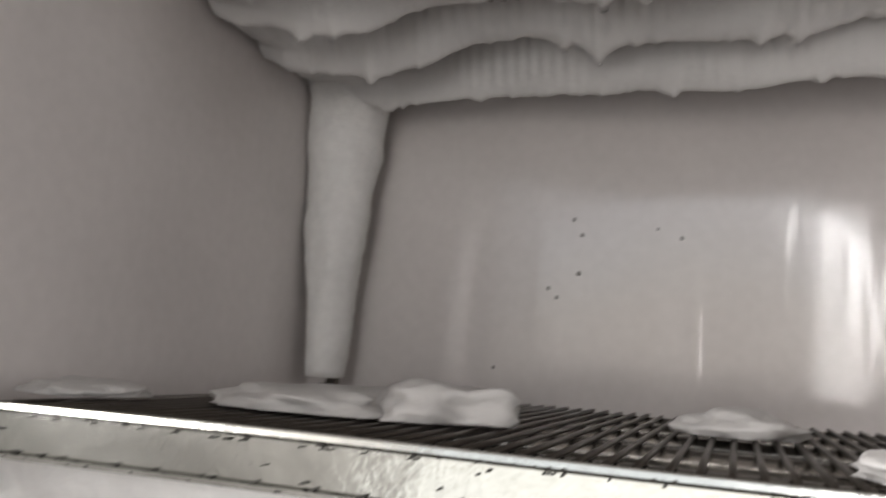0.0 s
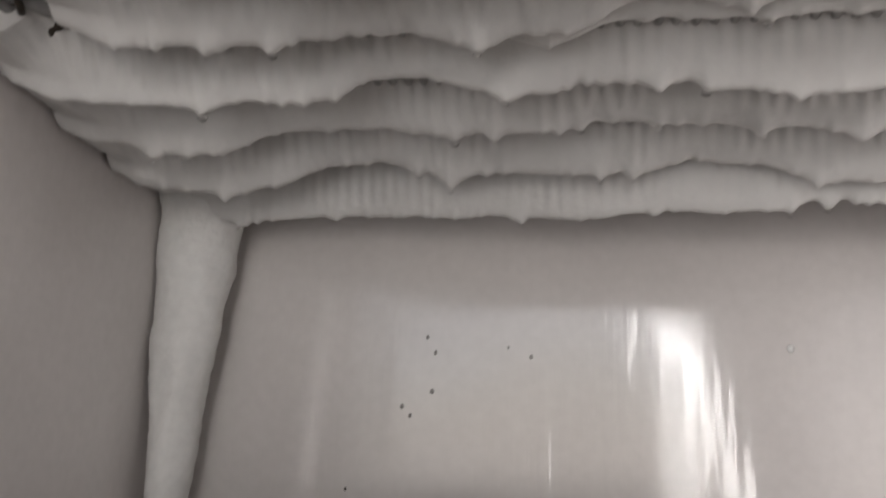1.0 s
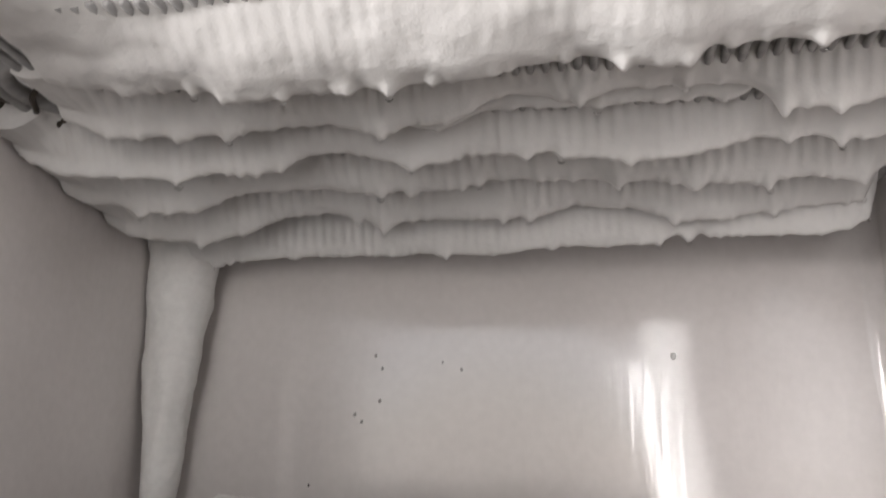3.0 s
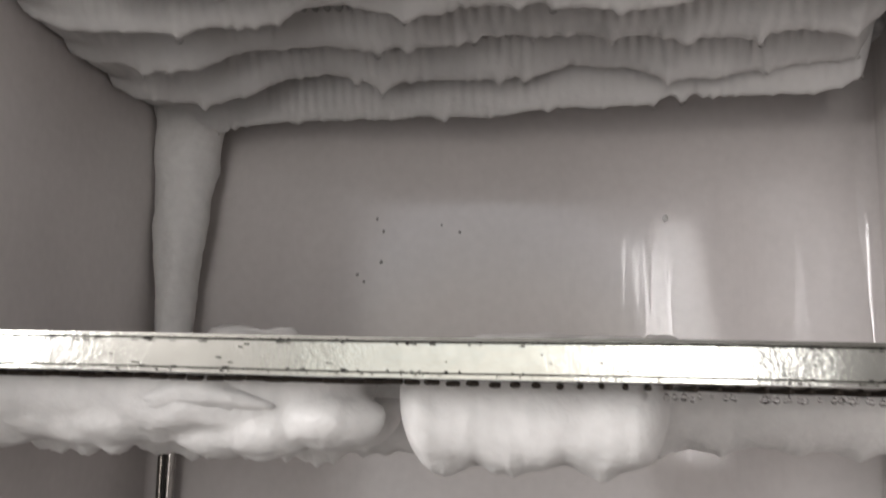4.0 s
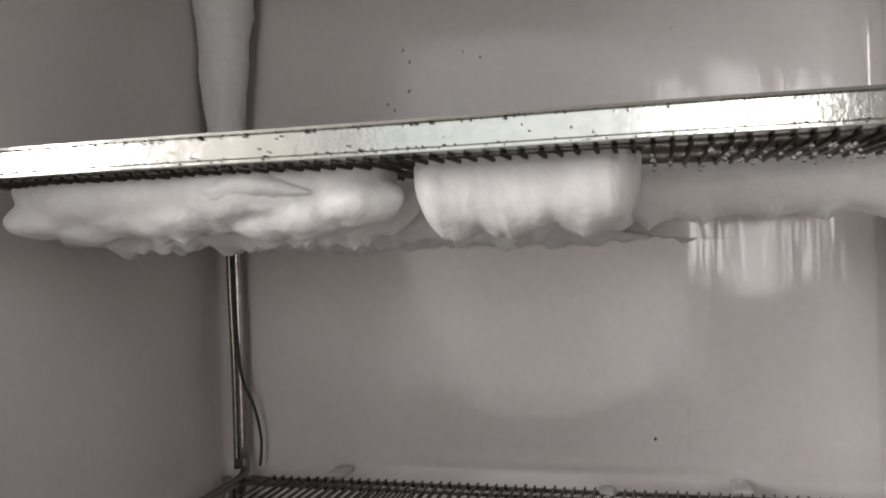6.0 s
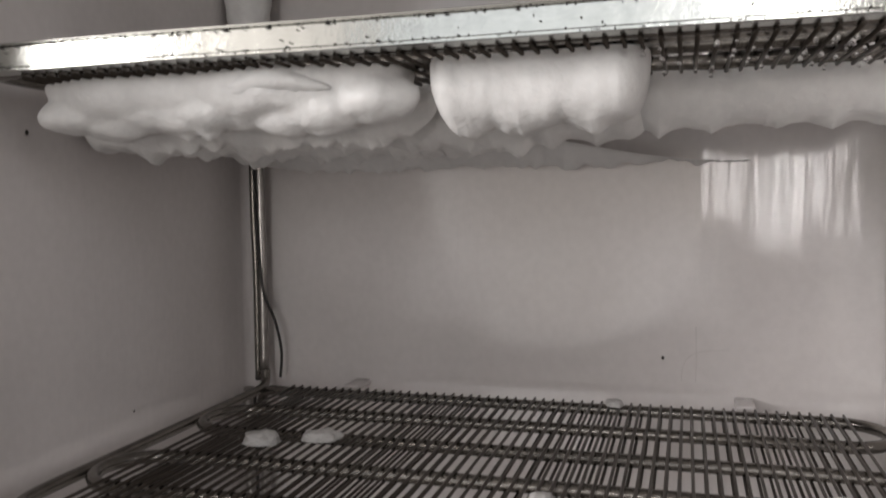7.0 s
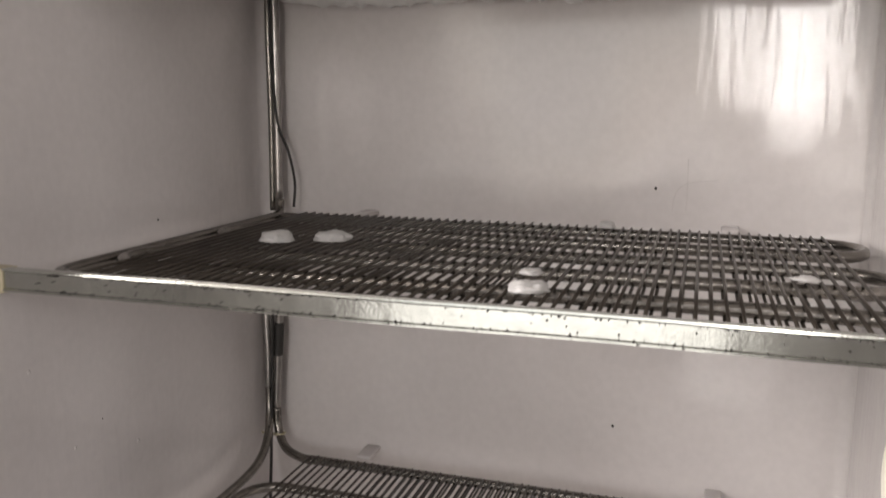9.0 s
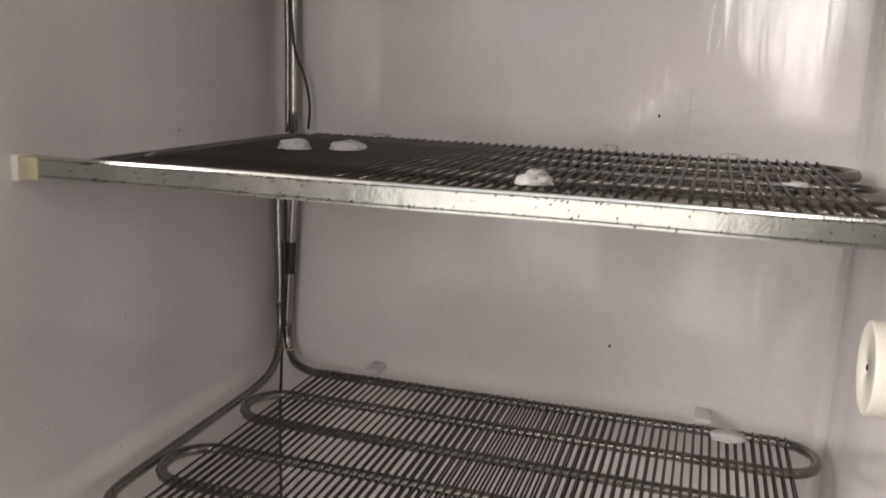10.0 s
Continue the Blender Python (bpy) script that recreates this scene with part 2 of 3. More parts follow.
def evaporator_shelf(z, label, strip=True, seed=1, tube_mat=STEEL, wire_mat=WIRE, pitch=PITCH, wire_r=WIRE_R, lowest=False, drop=0.0):
    """A wire-on-tube cooling shelf; z is the height of its tube's middle."""
    rnd = random.Random(seed)
    ob = thing("evaporator_shelf", (0.256, 0.15, z), label, "shelf", "cooling shelves in the freezer")
    inv = Matrix.Translation((-0.256, -0.15, -z))

    def add(name, bm, mat, parent=ob, lab="", smooth=True):
        bmesh.ops.transform(bm, matrix=inv if parent is ob else Matrix.Identity(4), verts=bm.verts[:])
        return part(name, bm, mat, parent, lab, smooth)

    add("coil_tube", sweep(bmesh.new(), coil_path(z, lowest), TUBE_R, 12), tube_mat, lab="dull steel tube bent into long loops")
    add("coil_tube", sweep(bmesh.new(), rail_path(z, lowest), TUBE_R * 0.95, 12), tube_mat, lab="dull steel return tube")
    bm = sweep(bmesh.new(), [(0, 0.012, z), (0, 0.08, z), (0, 0.15, z + 0.0002), (0, 0.22, z), (0, 0.2812, z)], wire_r, 6)
    w = add("wire", bm, wire_mat)
    mesh = w.data
    first = True
    n = int(round((0.4645 - 0.070) / pitch)) + 1
    sunk = 0.0034 if lowest else TUBE_R + wire_r * 0.8
    for layer, dz in enumerate((sunk, -sunk)):
        for k in range(n):
            o = w if first else new("wire", mesh)
            first = False
            o.parent = ob
            o.location = (0.070 + k * pitch + layer * 0.0001 + rnd.gauss(0, 0.00014), rnd.uniform(-0.0006, 0.0006), dz)
            o.rotation_euler = (rnd.gauss(0, 0.001), 0, rnd.gauss(0, 0.0014))
    if strip:
        bm = bmesh.new()
        prof = [(0.0058, 0.0085), (0.0058, 0.0096), (0.0030, 0.0100), (0.0026, 0.0092), (0.0010, 0.0092), (0.0004, 0.0100), (-0.0008, 0.0100), (-0.0010, 0.0086), (0.0, 0.0076),
                (0.0, -0.0032), (-0.0010, -0.0040), (-0.0010, -0.0054), (0.0004, -0.0058), (0.0100, -0.0058), (0.0100, -0.0045), (0.0018, -0.0045), (0.0018, 0.0085)]
        prof = [(py, pz * 0.80 + 0.0012 - drop) for py, pz in prof]
        xs = [0.0297 + (0.4708 - 0.0297) * k / 24 for k in range(25)]
        rings = [[bm.verts.new((x, py + 0.0003 * math.sin(x * 40), z + pz + 0.0002 * math.sin(x * 31 + seed))) for py, pz in prof] for x in xs]
        for a, b in zip(rings, rings[1:]):
            for k in range(len(prof)):
                j = (k + 1) % len(prof)
                bm.faces.new((a[k], a[j], b[j], b[k]))
        bm.faces.new(rings[0][::-1])
        bm.faces.new(rings[-1])
        s = add("front_strip", bm, CHROME, lab="chromed front strip with dark specks along its lips", smooth=False)
        for x0, x1, wall in ((0.0172, 0.0300, LEFT), (0.4705, 0.4825, RIGHT)):
            add("end_cap", box(bmesh.new(), (x0, -0.0012, z - 0.0046 - drop), (x1, 0.011, z + 0.0086 - drop), 0.0008), BRASS, lab="yellowed plastic end cap")
            lo, hi = sorted((wall, x0 if wall < 0.1 else x1))
            add("bracket", box(bmesh.new(), (lo, -0.0025, z - 0.0060 - drop), (hi, 0.012, z + 0.0096 - drop), 0.001), CREAM, lab="white plastic wall bracket")
        bm = bmesh.new()
        for _ in range(340):
            x = rnd.uniform(0.05, 0.462)
            pz = rnd.choice((0.0084, 0.0078, -0.0036, -0.0046, -0.0030, 0.0070)) if rnd.random() < 0.92 else rnd.uniform(-0.003, 0.007)
            pz = pz * 0.80 + 0.0012 - drop
            sx, sz = 0.00012 + 0.0004 * rnd.random() ** 2, rnd.uniform(0.00012, 0.00028)
            box(bm, (x - sx, -0.0014, z + pz - sz), (x + sx, 0.0005, z + pz + sz))
        tagged(add("dirt_specks", bm, DIRT_AND_HOLE, lab="dark dirt specks on the strip", smooth=False), kind="stuff")
    for x in (0.114, 0.405):
        add("clip", box(bmesh.new(), (x - 0.0065, 0.2900, z + 0.0005), (x + 0.0065, BACK, z + 0.0052), 0.0014), CLIP, lab="clear plastic back clip")
    return ob


shelf_a = evaporator_shelf(1.3115, "dark steel wire cooling shelf hung with ice", seed=3)
shelf_b = evaporator_shelf(1.0975, "dark steel wire cooling shelf with chromed front strip", seed=4, drop=0.0024)
shelf_c = evaporator_shelf(0.8845, "dark steel wire cooling shelf near the freezer floor", strip=False, seed=5, pitch=0.0062, lowest=True)
shelf_t = evaporator_shelf(1.5170, "top cooling coil buried in thick frost", strip=False, seed=6, tube_mat=ICED, wire_mat=ICED, wire_r=0.0020)

for pts, r in ((((0.080, 0.103, 1.5235), (0.052, 0.103, 1.5205), (0.036, 0.093, 1.5185), (0.035, 0.072, 1.5190), (0.050, 0.060, 1.5210), (0.084, 0.058, 1.5250)), 0.0042),
               (((0.019, -0.010, 1.545), (0.021, 0.050, 1.534), (0.023, 0.095, 1.522), (0.026, 0.128, 1.512), (0.034, 0.150, 1.508)), 0.0040),
               (((0.060, 0.112, 1.5165), (0.048, 0.118, 1.5125), (0.040, 0.132, 1.5080)), 0.0022), (((0.066, 0.084, 1.5200), (0.054, 0.088, 1.5150), (0.048, 0.100, 1.5120)), 0.0016)):
    bm = sweep(bmesh.new(), curve3(pts, 6), r, 12)
    bmesh.ops.translate(bm, vec=-Vector(shelf_t.location), verts=bm.verts[:])
    part("coil_tube", bm, WIRE, shelf_t, "bare dark bend of the coil beside the frost")


# ---- frost ----
def smooth01(t):
    t = min(1, max(0, t))
    return t * t * (3 - 2 * t)


TIPS = []


def ridge(x0, x1, y, ztop, zlow, tips, arch, half, bend=0.0, seed=0.0, blunt=0.025, nu=300, nv=18, power=0.75, skew=0.0, thin=0.45, rough=0.0018, ribs=0.0, drip=0.0018):
    """A lobe of frost round a tube, with a scalloped lower edge: tips hang lowest, arches rise between them, and small drips break the arches."""
    bm = bmesh.new()
    rnd = random.Random(int(seed * 100))
    stops = [x0 - 0.01, *sorted(tips), x1 + 0.01]
    small = [rnd.uniform(x0, x1) for _ in range(int((x1 - x0) / 0.009))]
    low = [rnd.random() ** 1.3 for _ in stops]
    rows = []
    for i in range(nu + 1):
        x = x0 + (x1 - x0) * i / nu
        k = max(j for j in range(len(stops) - 1) if stops[j] <= x)
        s = (x - stops[k]) / (stops[k + 1] - stops[k])
        gap = stops[k + 1] - stops[k]
        rise = 0.9 * arch * min(1.1, (gap / 0.055) ** 0.8) * (0.85 + 0.5 * noise.noise(Vector((k * 3.7 + seed, seed, 1.3))))
        za, zc = (zlow + 0.55 * arch * low[q] for q in (k, k + 1))
        zb = za + (zc - za) * s + rise * (4 * s * (1 - s)) ** (0.8 + 0.3 * low[k]) + 0.0016 * fbm(x, seed, 0, 60) + 0.002 * noise.noise(Vector((x * 22, seed, 2)))
        zb -= sum(drip * max(0.0, 1 - abs(x - q) / 0.006) ** 1.4 for q in small)
        end = min(1, (x - x0) / blunt, (x1 - x) / blunt)
        end = math.sqrt(max(0.0, 1 - (1 - max(0, end)) ** 2))
        zs = zlow + 0.45 * arch
        depth = max(0.0006, (ztop - zs) * (0.15 + 0.85 * end))
        edge = (zb - zs) * end
        wid = half * (0.25 + 0.75 * end) * (1 + 0.2 * fbm(x, seed + 4, 0, 25))
        yc = y + bend * (x - 0.25) + 0.003 * fbm(x, seed + 9, 0, 14)
        wave = math.sin(2 * math.pi * x / 0.0068) * smooth01(0.6 + 1.6 * noise.noise(Vector((x * 18, seed, 6))))
        row = []
        for j in range(nv + 1):
            a = math.pi * j / nv
            s1, c1 = math.sin(a), -math.cos(a)
            rib = ribs * wave * max(0.0, -c1) * (1 - s1 ** 4)
            n = rough * (fbm(x, a * 0.02 + seed, 3, 45) + 0.35 * fbm(x, a * 0.02 + seed, 8, 150))
            row.append(bm.verts.new((x, yc + wid * c1 * (1 - thin * s1 ** 2) + skew * s1 ** 2 + n * s1 + rib, ztop - depth * s1 ** power + edge * s1 ** 3.5 + n * 0.6 * s1)))
        rows.append(row)
    TIPS.extend(min((v.co.copy() for v in rows[min(nu, max(0, round((q - x0) / (x1 - x0) * nu)))]), key=lambda c: c.z) for q in tips)
    for a, b in zip(rows, rows[1:]):
        for j in range(nv):
            bm.faces.new((a[j], a[j + 1], b[j + 1], b[j]))
        bm.faces.new((a[nv], a[0], b[0], b[nv]))
    bm.faces.new(rows[0])
    bm.faces.new(rows[-1][::-1])
    return bm


def crust(x0, x1, y0, y1, z0, z1, bumpy, seed, nx=60, ny=30):
    """An uneven sheet of frost with rounded rims."""
    bm = bmesh.new()
    top, low = [], []
    for i in range(nx + 1):
        for j in range(ny + 1):
            u, v = i / nx, j / ny
            x, y = x0 + (x1 - x0) * u, y0 + (y1 - y0) * v
            rim = min(1, min(u, 1 - u) * 14, min(v, 1 - v) * 9)
            rim = math.sqrt(max(0, 1 - (1 - rim) ** 2))
            mid = (z0 + z1) / 2
            n = fbm(x, y, seed, 35) * bumpy
            top.append(bm.verts.new((x, y, mid + (z1 - mid + n) * rim + 0.0002)))
            low.append(bm.verts.new((x, y, mid + (z0 - mid + n) * rim - 0.0002)))
    w = ny + 1
    for i in range(nx):
        for j in range(ny):
            a, b, c, d = i * w + j, (i + 1) * w + j, (i + 1) * w + j + 1, i * w + j + 1
            bm.faces.new((top[a], top[b], top[c], top[d]))
            bm.faces.new((low[d], low[c], low[b], low[a]))
    edge = [i * w for i in range(nx + 1)] + [nx * w + j for j in range(1, ny + 1)] + [i * w + ny for i in range(nx - 1, -1, -1)] + [j for j in range(ny - 1, 0, -1)]
    for a, b in zip(edge, edge[1:] + edge[:1]):
        bm.faces.new((top[a], low[a], low[b], top[b]))
    return bm


def drop_mesh(r, long=1.5):
    bm = bmesh.new()
    bmesh.ops.create_uvsphere(bm, u_segments=10, v_segments=8, radius=r)
    for v in bm.verts:
        v.co.z *= long if v.co.z > 0 else 1.0
        if v.co.z > 0:
            k = 1 - 0.5 * v.co.z / (r * long)
            v.co.x *= k
            v.co.y *= k
    return bm


def frost_part(name, bm, parent, mat=FROST, label=""):
    bmesh.ops.translate(bm, vec=-Vector(parent.location), verts=bm.verts[:])
    return part(name, bm, mat, parent, label)


top_frost = thing("frost_mass", (0.25, 0.14, 1.525), "thick scalloped white frost hanging in rows from the top coil", "frost")
frost_part("frost_crust", crust(0.070, 0.486, -0.030, 0.297, 1.5385, 1.558, 0.0006, 1.0), top_frost, label="uneven white frost crust")
frost_part("frost_crust", crust(LEFT + 0.001, 0.078, 0.118, 0.297, 1.5390, 1.557, 0.0006, 5.0, 20, 24), top_frost)


def blurred(line, sigma):
    """A row of heights, smoothed along its length."""
    r = max(1, int(3 * sigma))
    w = np.exp(-0.5 * (np.arange(-r, r + 1) / sigma) ** 2)
    return np.convolve(np.pad(line, r, mode="edge"), w / w.sum(), mode="valid")


def fold(x0, x1, front, lip, bend, ztop, nodes, seed, power=4.5, ribs=1.0, nu=520, nv=32, deep=0.010):
    """A fold of frost: it slopes down and back from the row in front to a dripping lip, then rises steeply behind it. Rib marks follow the wires.
    nodes: (x, height over 1.5 m in millimetres, 1 for a hanging tip) along the lip."""
    bm = bmesh.new()
    rnd = random.Random(int(seed * 100))
    nodes = [(x, 1.5 + min(z, 5) / 1000, tip) for x, z, tip in nodes]
    if nodes[0][0] > x0:
        nodes.insert(0, (x0 - 0.002, nodes[0][1] + 0.002, 0))
    while nodes[-1][0] < x1:
        nodes.append((nodes[-1][0] + rnd.uniform(0.012, 0.022), nodes[-1][1] + (0.004 if nodes[-1][2] else -0.004), 1 - nodes[-1][2]))
    tips = [q for q in nodes if q[2] and x0 < q[0] < x1]
    small = [rnd.uniform(x0, x1) for _ in range(int((x1 - x0) / 0.011))]
    line = []
    for i in range(nu + 1):
        x = x0 + (x1 - x0) * i / nu
        k = max(j for j in range(len(nodes) - 1) if nodes[j][0] <= x)
        (xa, za, ta), (xb, zb, tb) = nodes[k:k + 2]
        s = (x - xa) / (xb - xa)
        if ta and not tb:
            w = math.sin(math.pi / 2 * s) ** 0.9
        elif tb and not ta:
            w = 1 - math.sin(math.pi / 2 * (1 - s)) ** 0.9
        else:
            w = smooth01(s)
        line.append(za + (zb - za) * w + (0.0022 * math.sin(math.pi * s) if ta and tb else 0))
    wide = blurred(line, 0.006 * nu / (x1 - x0))
    edge = blurred(line, 0.0016 * nu / (x1 - x0))
    flat = blurred(line, 0.030 * nu / (x1 - x0))
    rows = []
    for i in range(nu + 1):
        x = x0 + (x1 - x0) * i / nu
        drip = 0.0010 * fbm(x, seed, 0, 60) - sum(0.0010 * math.exp(-((x - q) / 0.0020) ** 2) for q in small)
        drip -= sum(0.0024 * math.exp(-((x - q[0]) / 0.0028) ** 2) for q in tips)
        end = max(0.0, min(1, (x - x0) / 0.02, (x1 - x) / 0.03))
        fill = (0.93 + 0.07 * math.sqrt(1 - (1 - end) ** 2)) if x < 0.25 else 0.35 + 0.65 * math.sqrt(1 - (1 - end) ** 2)
        full = smooth01((x - x0 - 0.004) / 0.075)
        side = bend * (x - 0.25)
        y0, y1 = front + side + 0.002 * fbm(x, seed + 9, 0, 16), lip + side + 0.0015 * fbm(x, seed + 3, 0, 30)
        wave = math.sin(2 * math.pi * x / PITCH) * smooth01(0.75 + 1.3 * noise.noise(Vector((x * 18, seed, 6))))
        row = []
        for j in range(nv + 1):
            u = j / nv
            if u < 0.8:
                g = u / 0.8
                y, d = y0 + (y1 - y0) * g, 0.05 + 0.95 * math.sin(math.pi / 2 * g) ** power
            else:
                g = (u - 0.8) / 0.2
                y, d = y1 + deep * math.sin(math.pi / 2 * g), math.cos(math.pi / 2 * g) ** 0.8
            if u in (0, 1):
                d = 0.0
            else:
                d += (1 - full) * max(0.0, 0.86 - d)
            z = ztop - max(0.001, ztop - flat[i]) * fill * d
            z += (wide[i] - flat[i]) * fill * d ** 2.0
            z += (edge[i] - wide[i] + drip) * fill * math.exp(-((u - 0.8) / (0.13 if ribs > 0.5 else 0.05)) ** 2)
            n = 0.0015 * fbm(x * 0.7, y * 1.2 + seed, 3, 40) + 0.0005 * fbm(x, y + seed, 5, 110)
            rib = 0.0030 * full * wave * math.sin(math.pi * min(1.0, u / 0.70)) ** 0.7 * ribs
            row.append(bm.verts.new((x, y, z + (n + rib) * min(1, 6 * u) * min(1, 6 * (1 - u)))))
        rows.append(row)
    for q in tips:
        TIPS.append(min((v.co.copy() for v in rows[min(nu, max(0, round((q[0] - x0) / (x1 - x0) * nu)))]), key=lambda c: c.z))
    for a, b in zip(rows, rows[1:]):
        for j in range(nv):
            bm.faces.new((a[j], a[j + 1], b[j + 1], b[j]))
        bm.faces.new((a[nv], a[0], b[0], b[nv]))
    bm.faces.new(rows[0])
    bm.faces.new(rows[-1][::-1])
    return bm


# lip, bend, start, front, then the nodes along the lip; back row first
TOP_ROWS = (
    (0.262, -0.08, 0.014, 0.482, 0.234, ((0.015, -13, 0), (0.066, -22, 1), (0.096, -20, 0), (0.125, -19, 1), (0.171, -21, 0), (0.228, -23, 1), (0.266, -24, 0), (0.297, -21, 1), (0.337, -23, 0), (0.36, -21, 1), (0.377, -20, 1), (0.394, -19, 1), (0.454, -22, 0))),
    (0.23, 0.02, 0.014, 0.482, 0.186, ((0.012, -9, 0), (0.042, -18, 0), (0.079, -22, 1), (0.107, -17, 0), (0.132, -6, 0), (0.158, -4, 0), (0.18, -9, 1), (0.196, -16, 1), (0.214, -10, 0), (0.241, -11, 0), (0.268, -13, 1), (0.283, -11, 1), (0.292, -9, 0), (0.31, -4, 0), (0.336, -6, 0), (0.367, -16, 1), (0.377, -15, 0), (0.422, -11, 1), (0.452, -8, 0))),
    (0.184, 0.02, 0.014, 0.482, 0.138, ((0.012, -3, 0), (0.042, -11, 0), (0.064, -18, 1), (0.081, -17, 1), (0.096, -16, 0), (0.125, -5, 0), (0.16, -5, 0), (0.205, -9, 1), (0.222, -10, 1), (0.238, -9, 0), (0.26, -4, 1), (0.266, -2, 0), (0.292, -4, 1), (0.316, -4, 0), (0.334, -10, 1), (0.345, -6, 0), (0.357, -7, 0), (0.373, -12, 1), (0.385, -9, 0), (0.411, -11, 1), (0.422, -8, 0), (0.437, -7, 0))),
    (0.136, 0.01, 0.014, 0.482, 0.104, ((0.012, 4, 0), (0.047, -10, 0), (0.078, -12, 0), (0.109, -14, 1), (0.129, -12, 0), (0.147, -13, 0), (0.165, -11, 1), (0.181, -4, 0), (0.2, -4, 0), (0.22, -10, 0), (0.232, -14, 1), (0.245, -12, 0), (0.262, -7, 0), (0.289, -10, 1), (0.306, -9, 1), (0.318, -11, 0), (0.338, -14, 1), (0.359, -13, 0), (0.384, -8, 0), (0.393, -5, 0), (0.41, -8, 1), (0.42, -5, 0))),
    (0.112, 0.0, 0.235, 0.4, 0.092, ((0.246, -5, 0), (0.275, 6, 0), (0.305, 5, 0), (0.323, 3, 1), (0.348, 7, 0), (0.369, 9, 0), (0.385, 1, 0))),
    (0.098, 0.0, 0.066, 0.482, 0.054, ((0.066, 3, 0), (0.098, -6, 0), (0.127, -9, 1), (0.152, -8, 1), (0.163, -5, 0), (0.194, -4, 0), (0.226, -13, 1), (0.25, -7, 0), (0.287, 6, 0), (0.315, -1, 1), (0.336, 6, 0), (0.36, 10, 1), (0.369, 12, 0), (0.382, 7, 0), (0.4, -10, 1), (0.407, -7, 0))),
    (0.05, -0.05, 0.084, 0.482, -0.012, ((0.104, 0, 0), (0.133, -5, 0), (0.156, -7, 1), (0.17, -11, 1), (0.184, -13, 0), (0.196, -11, 1), (0.21, -11, 0), (0.224, -12, 1), (0.241, -15, 1), (0.259, -11, 1), (0.275, -12, 0), (0.293, -9, 0), (0.311, -6, 1), (0.332, -11, 1), (0.345, -12, 0), (0.356, -13, 1), (0.37, -6, 1), (0.389, -6, 0))),
)
TIPS.clear()
for i, (lip, bend, x0, x1, front, nodes) in enumerate(TOP_ROWS):
    shape = dict(power=1.1, ribs=0.06) if front < 0 else {}
    frost_part("frost_ridge", fold(x0, x1, front, lip, bend, 1.540, nodes, i * 2.3 + 0.7, **shape), top_frost)
drops = random.Random(8)
for tip in [q for q in TIPS if drops.random() < 0.6]:
    bm = drop_mesh(drops.uniform(0.0012, 0.0021))
    bmesh.ops.translate(bm, vec=tip - Vector((0, 0, 0.0004)), verts=bm.verts[:])
    frost_part("water_drop", bm, top_frost, WATER, "clear hanging water drop")

# frost round the pipe in the corner, narrowing downwards
bm = bmesh.new()
rings = []
for i in range(41):
    t = i / 40
    z = 1.322 + (1.502 - 1.322) * t
    cx, cy = 0.0335 + 0.001 * t, 0.293 - 0.002 * t
    rx, ry = 0.0108 + 0.0182 * t ** 1.15, 0.012 + 0.009 * t
    ring = []
    for k in range(28):
        a = 2 * math.pi * k / 28
        n = 1 + 0.15 * fbm(math.cos(a) * 0.03, math.sin(a) * 0.03, z, 28) + 0.05 * fbm(math.cos(a) * 0.03, math.sin(a) * 0.03, z, 110)
        ring.append(bm.verts.new((max(LEFT + 0.0015, cx + rx * n * math.cos(a)), min(BACK - 0.001, cy + ry * n * math.sin(a)), z)))
    rings.append(ring)
for a, b in zip(rings, rings[1:]):
    for k in range(28):
        bm.faces.new((a[k], a[(k + 1) % 28], b[(k + 1) % 28], b[k]))
bm.faces.new(rings[0][::-1])
bm.faces.new(rings[-1])
tagged(link("frosted_pipe", bm, COLUMN), "pipe sheathed in smooth ice, narrowing downwards in the corner", "ice")

under = thing("ice_mass", (0.25, 0.1, 1.30), "white dripping ice hanging under the cooling shelf", "ice")
frost_part("ice_block", ridge(0.258, 0.351, 0.050, 1.3078, 1.2735, (0.270, 0.298, 0.330), 0.007, 0.022, 0.0, 27.0, blunt=0.012, power=0.45, nu=140, thin=0.2, drip=0.0012, ribs=0.00013), under, COLUMN, "rounded bright block of ice")
frost_part("ice_ridge", ridge(0.0135, 0.350, 0.126, 1.3078, 1.2700, (0.06, 0.095, 0.125, 0.184, 0.222, 0.256, 0.281, 0.321), 0.010, 0.020, 0.0, 33.0, blunt=0.014, power=0.5, thin=0.3), under, COLUMN)
frost_part("ice_ridge", ridge(0.066, 0.250, 0.080, 1.3000, 1.2745, (0.078, 0.088, 0.097, 0.108, 0.117, 0.128, 0.141, 0.150, 0.163, 0.172, 0.186, 0.197, 0.209, 0.222, 0.236), 0.005, 0.016, 0.0, 61.0, blunt=0.035, power=0.6, nu=260, drip=0.0026), under, COLUMN)
frost_part("ice_ridge", ridge(0.330, 0.490, 0.128, 1.3078, 1.2785, (0.352, 0.377, 0.402, 0.432, 0.46), 0.008, 0.019, 0.0, 35.0, blunt=0.02, power=0.45, thin=0.25, nu=200, drip=0.0012), under, COLUMN)
frost_part("ice_ridge", ridge(0.032, 0.27, 0.172, 1.3075, 1.2695, (0.07, 0.12, 0.15, 0.2, 0.24), 0.008, 0.022, 0.0, 41.0, blunt=0.03, power=0.55, drip=0.0018), under, COLUMN)
frost_part("ice_ridge", ridge(0.030, 0.24, 0.228, 1.3075, 1.2705, (0.07, 0.12, 0.15, 0.2), 0.009, 0.022, 0.0, 47.0, blunt=0.03, power=0.55, drip=0.0018), under, COLUMN)
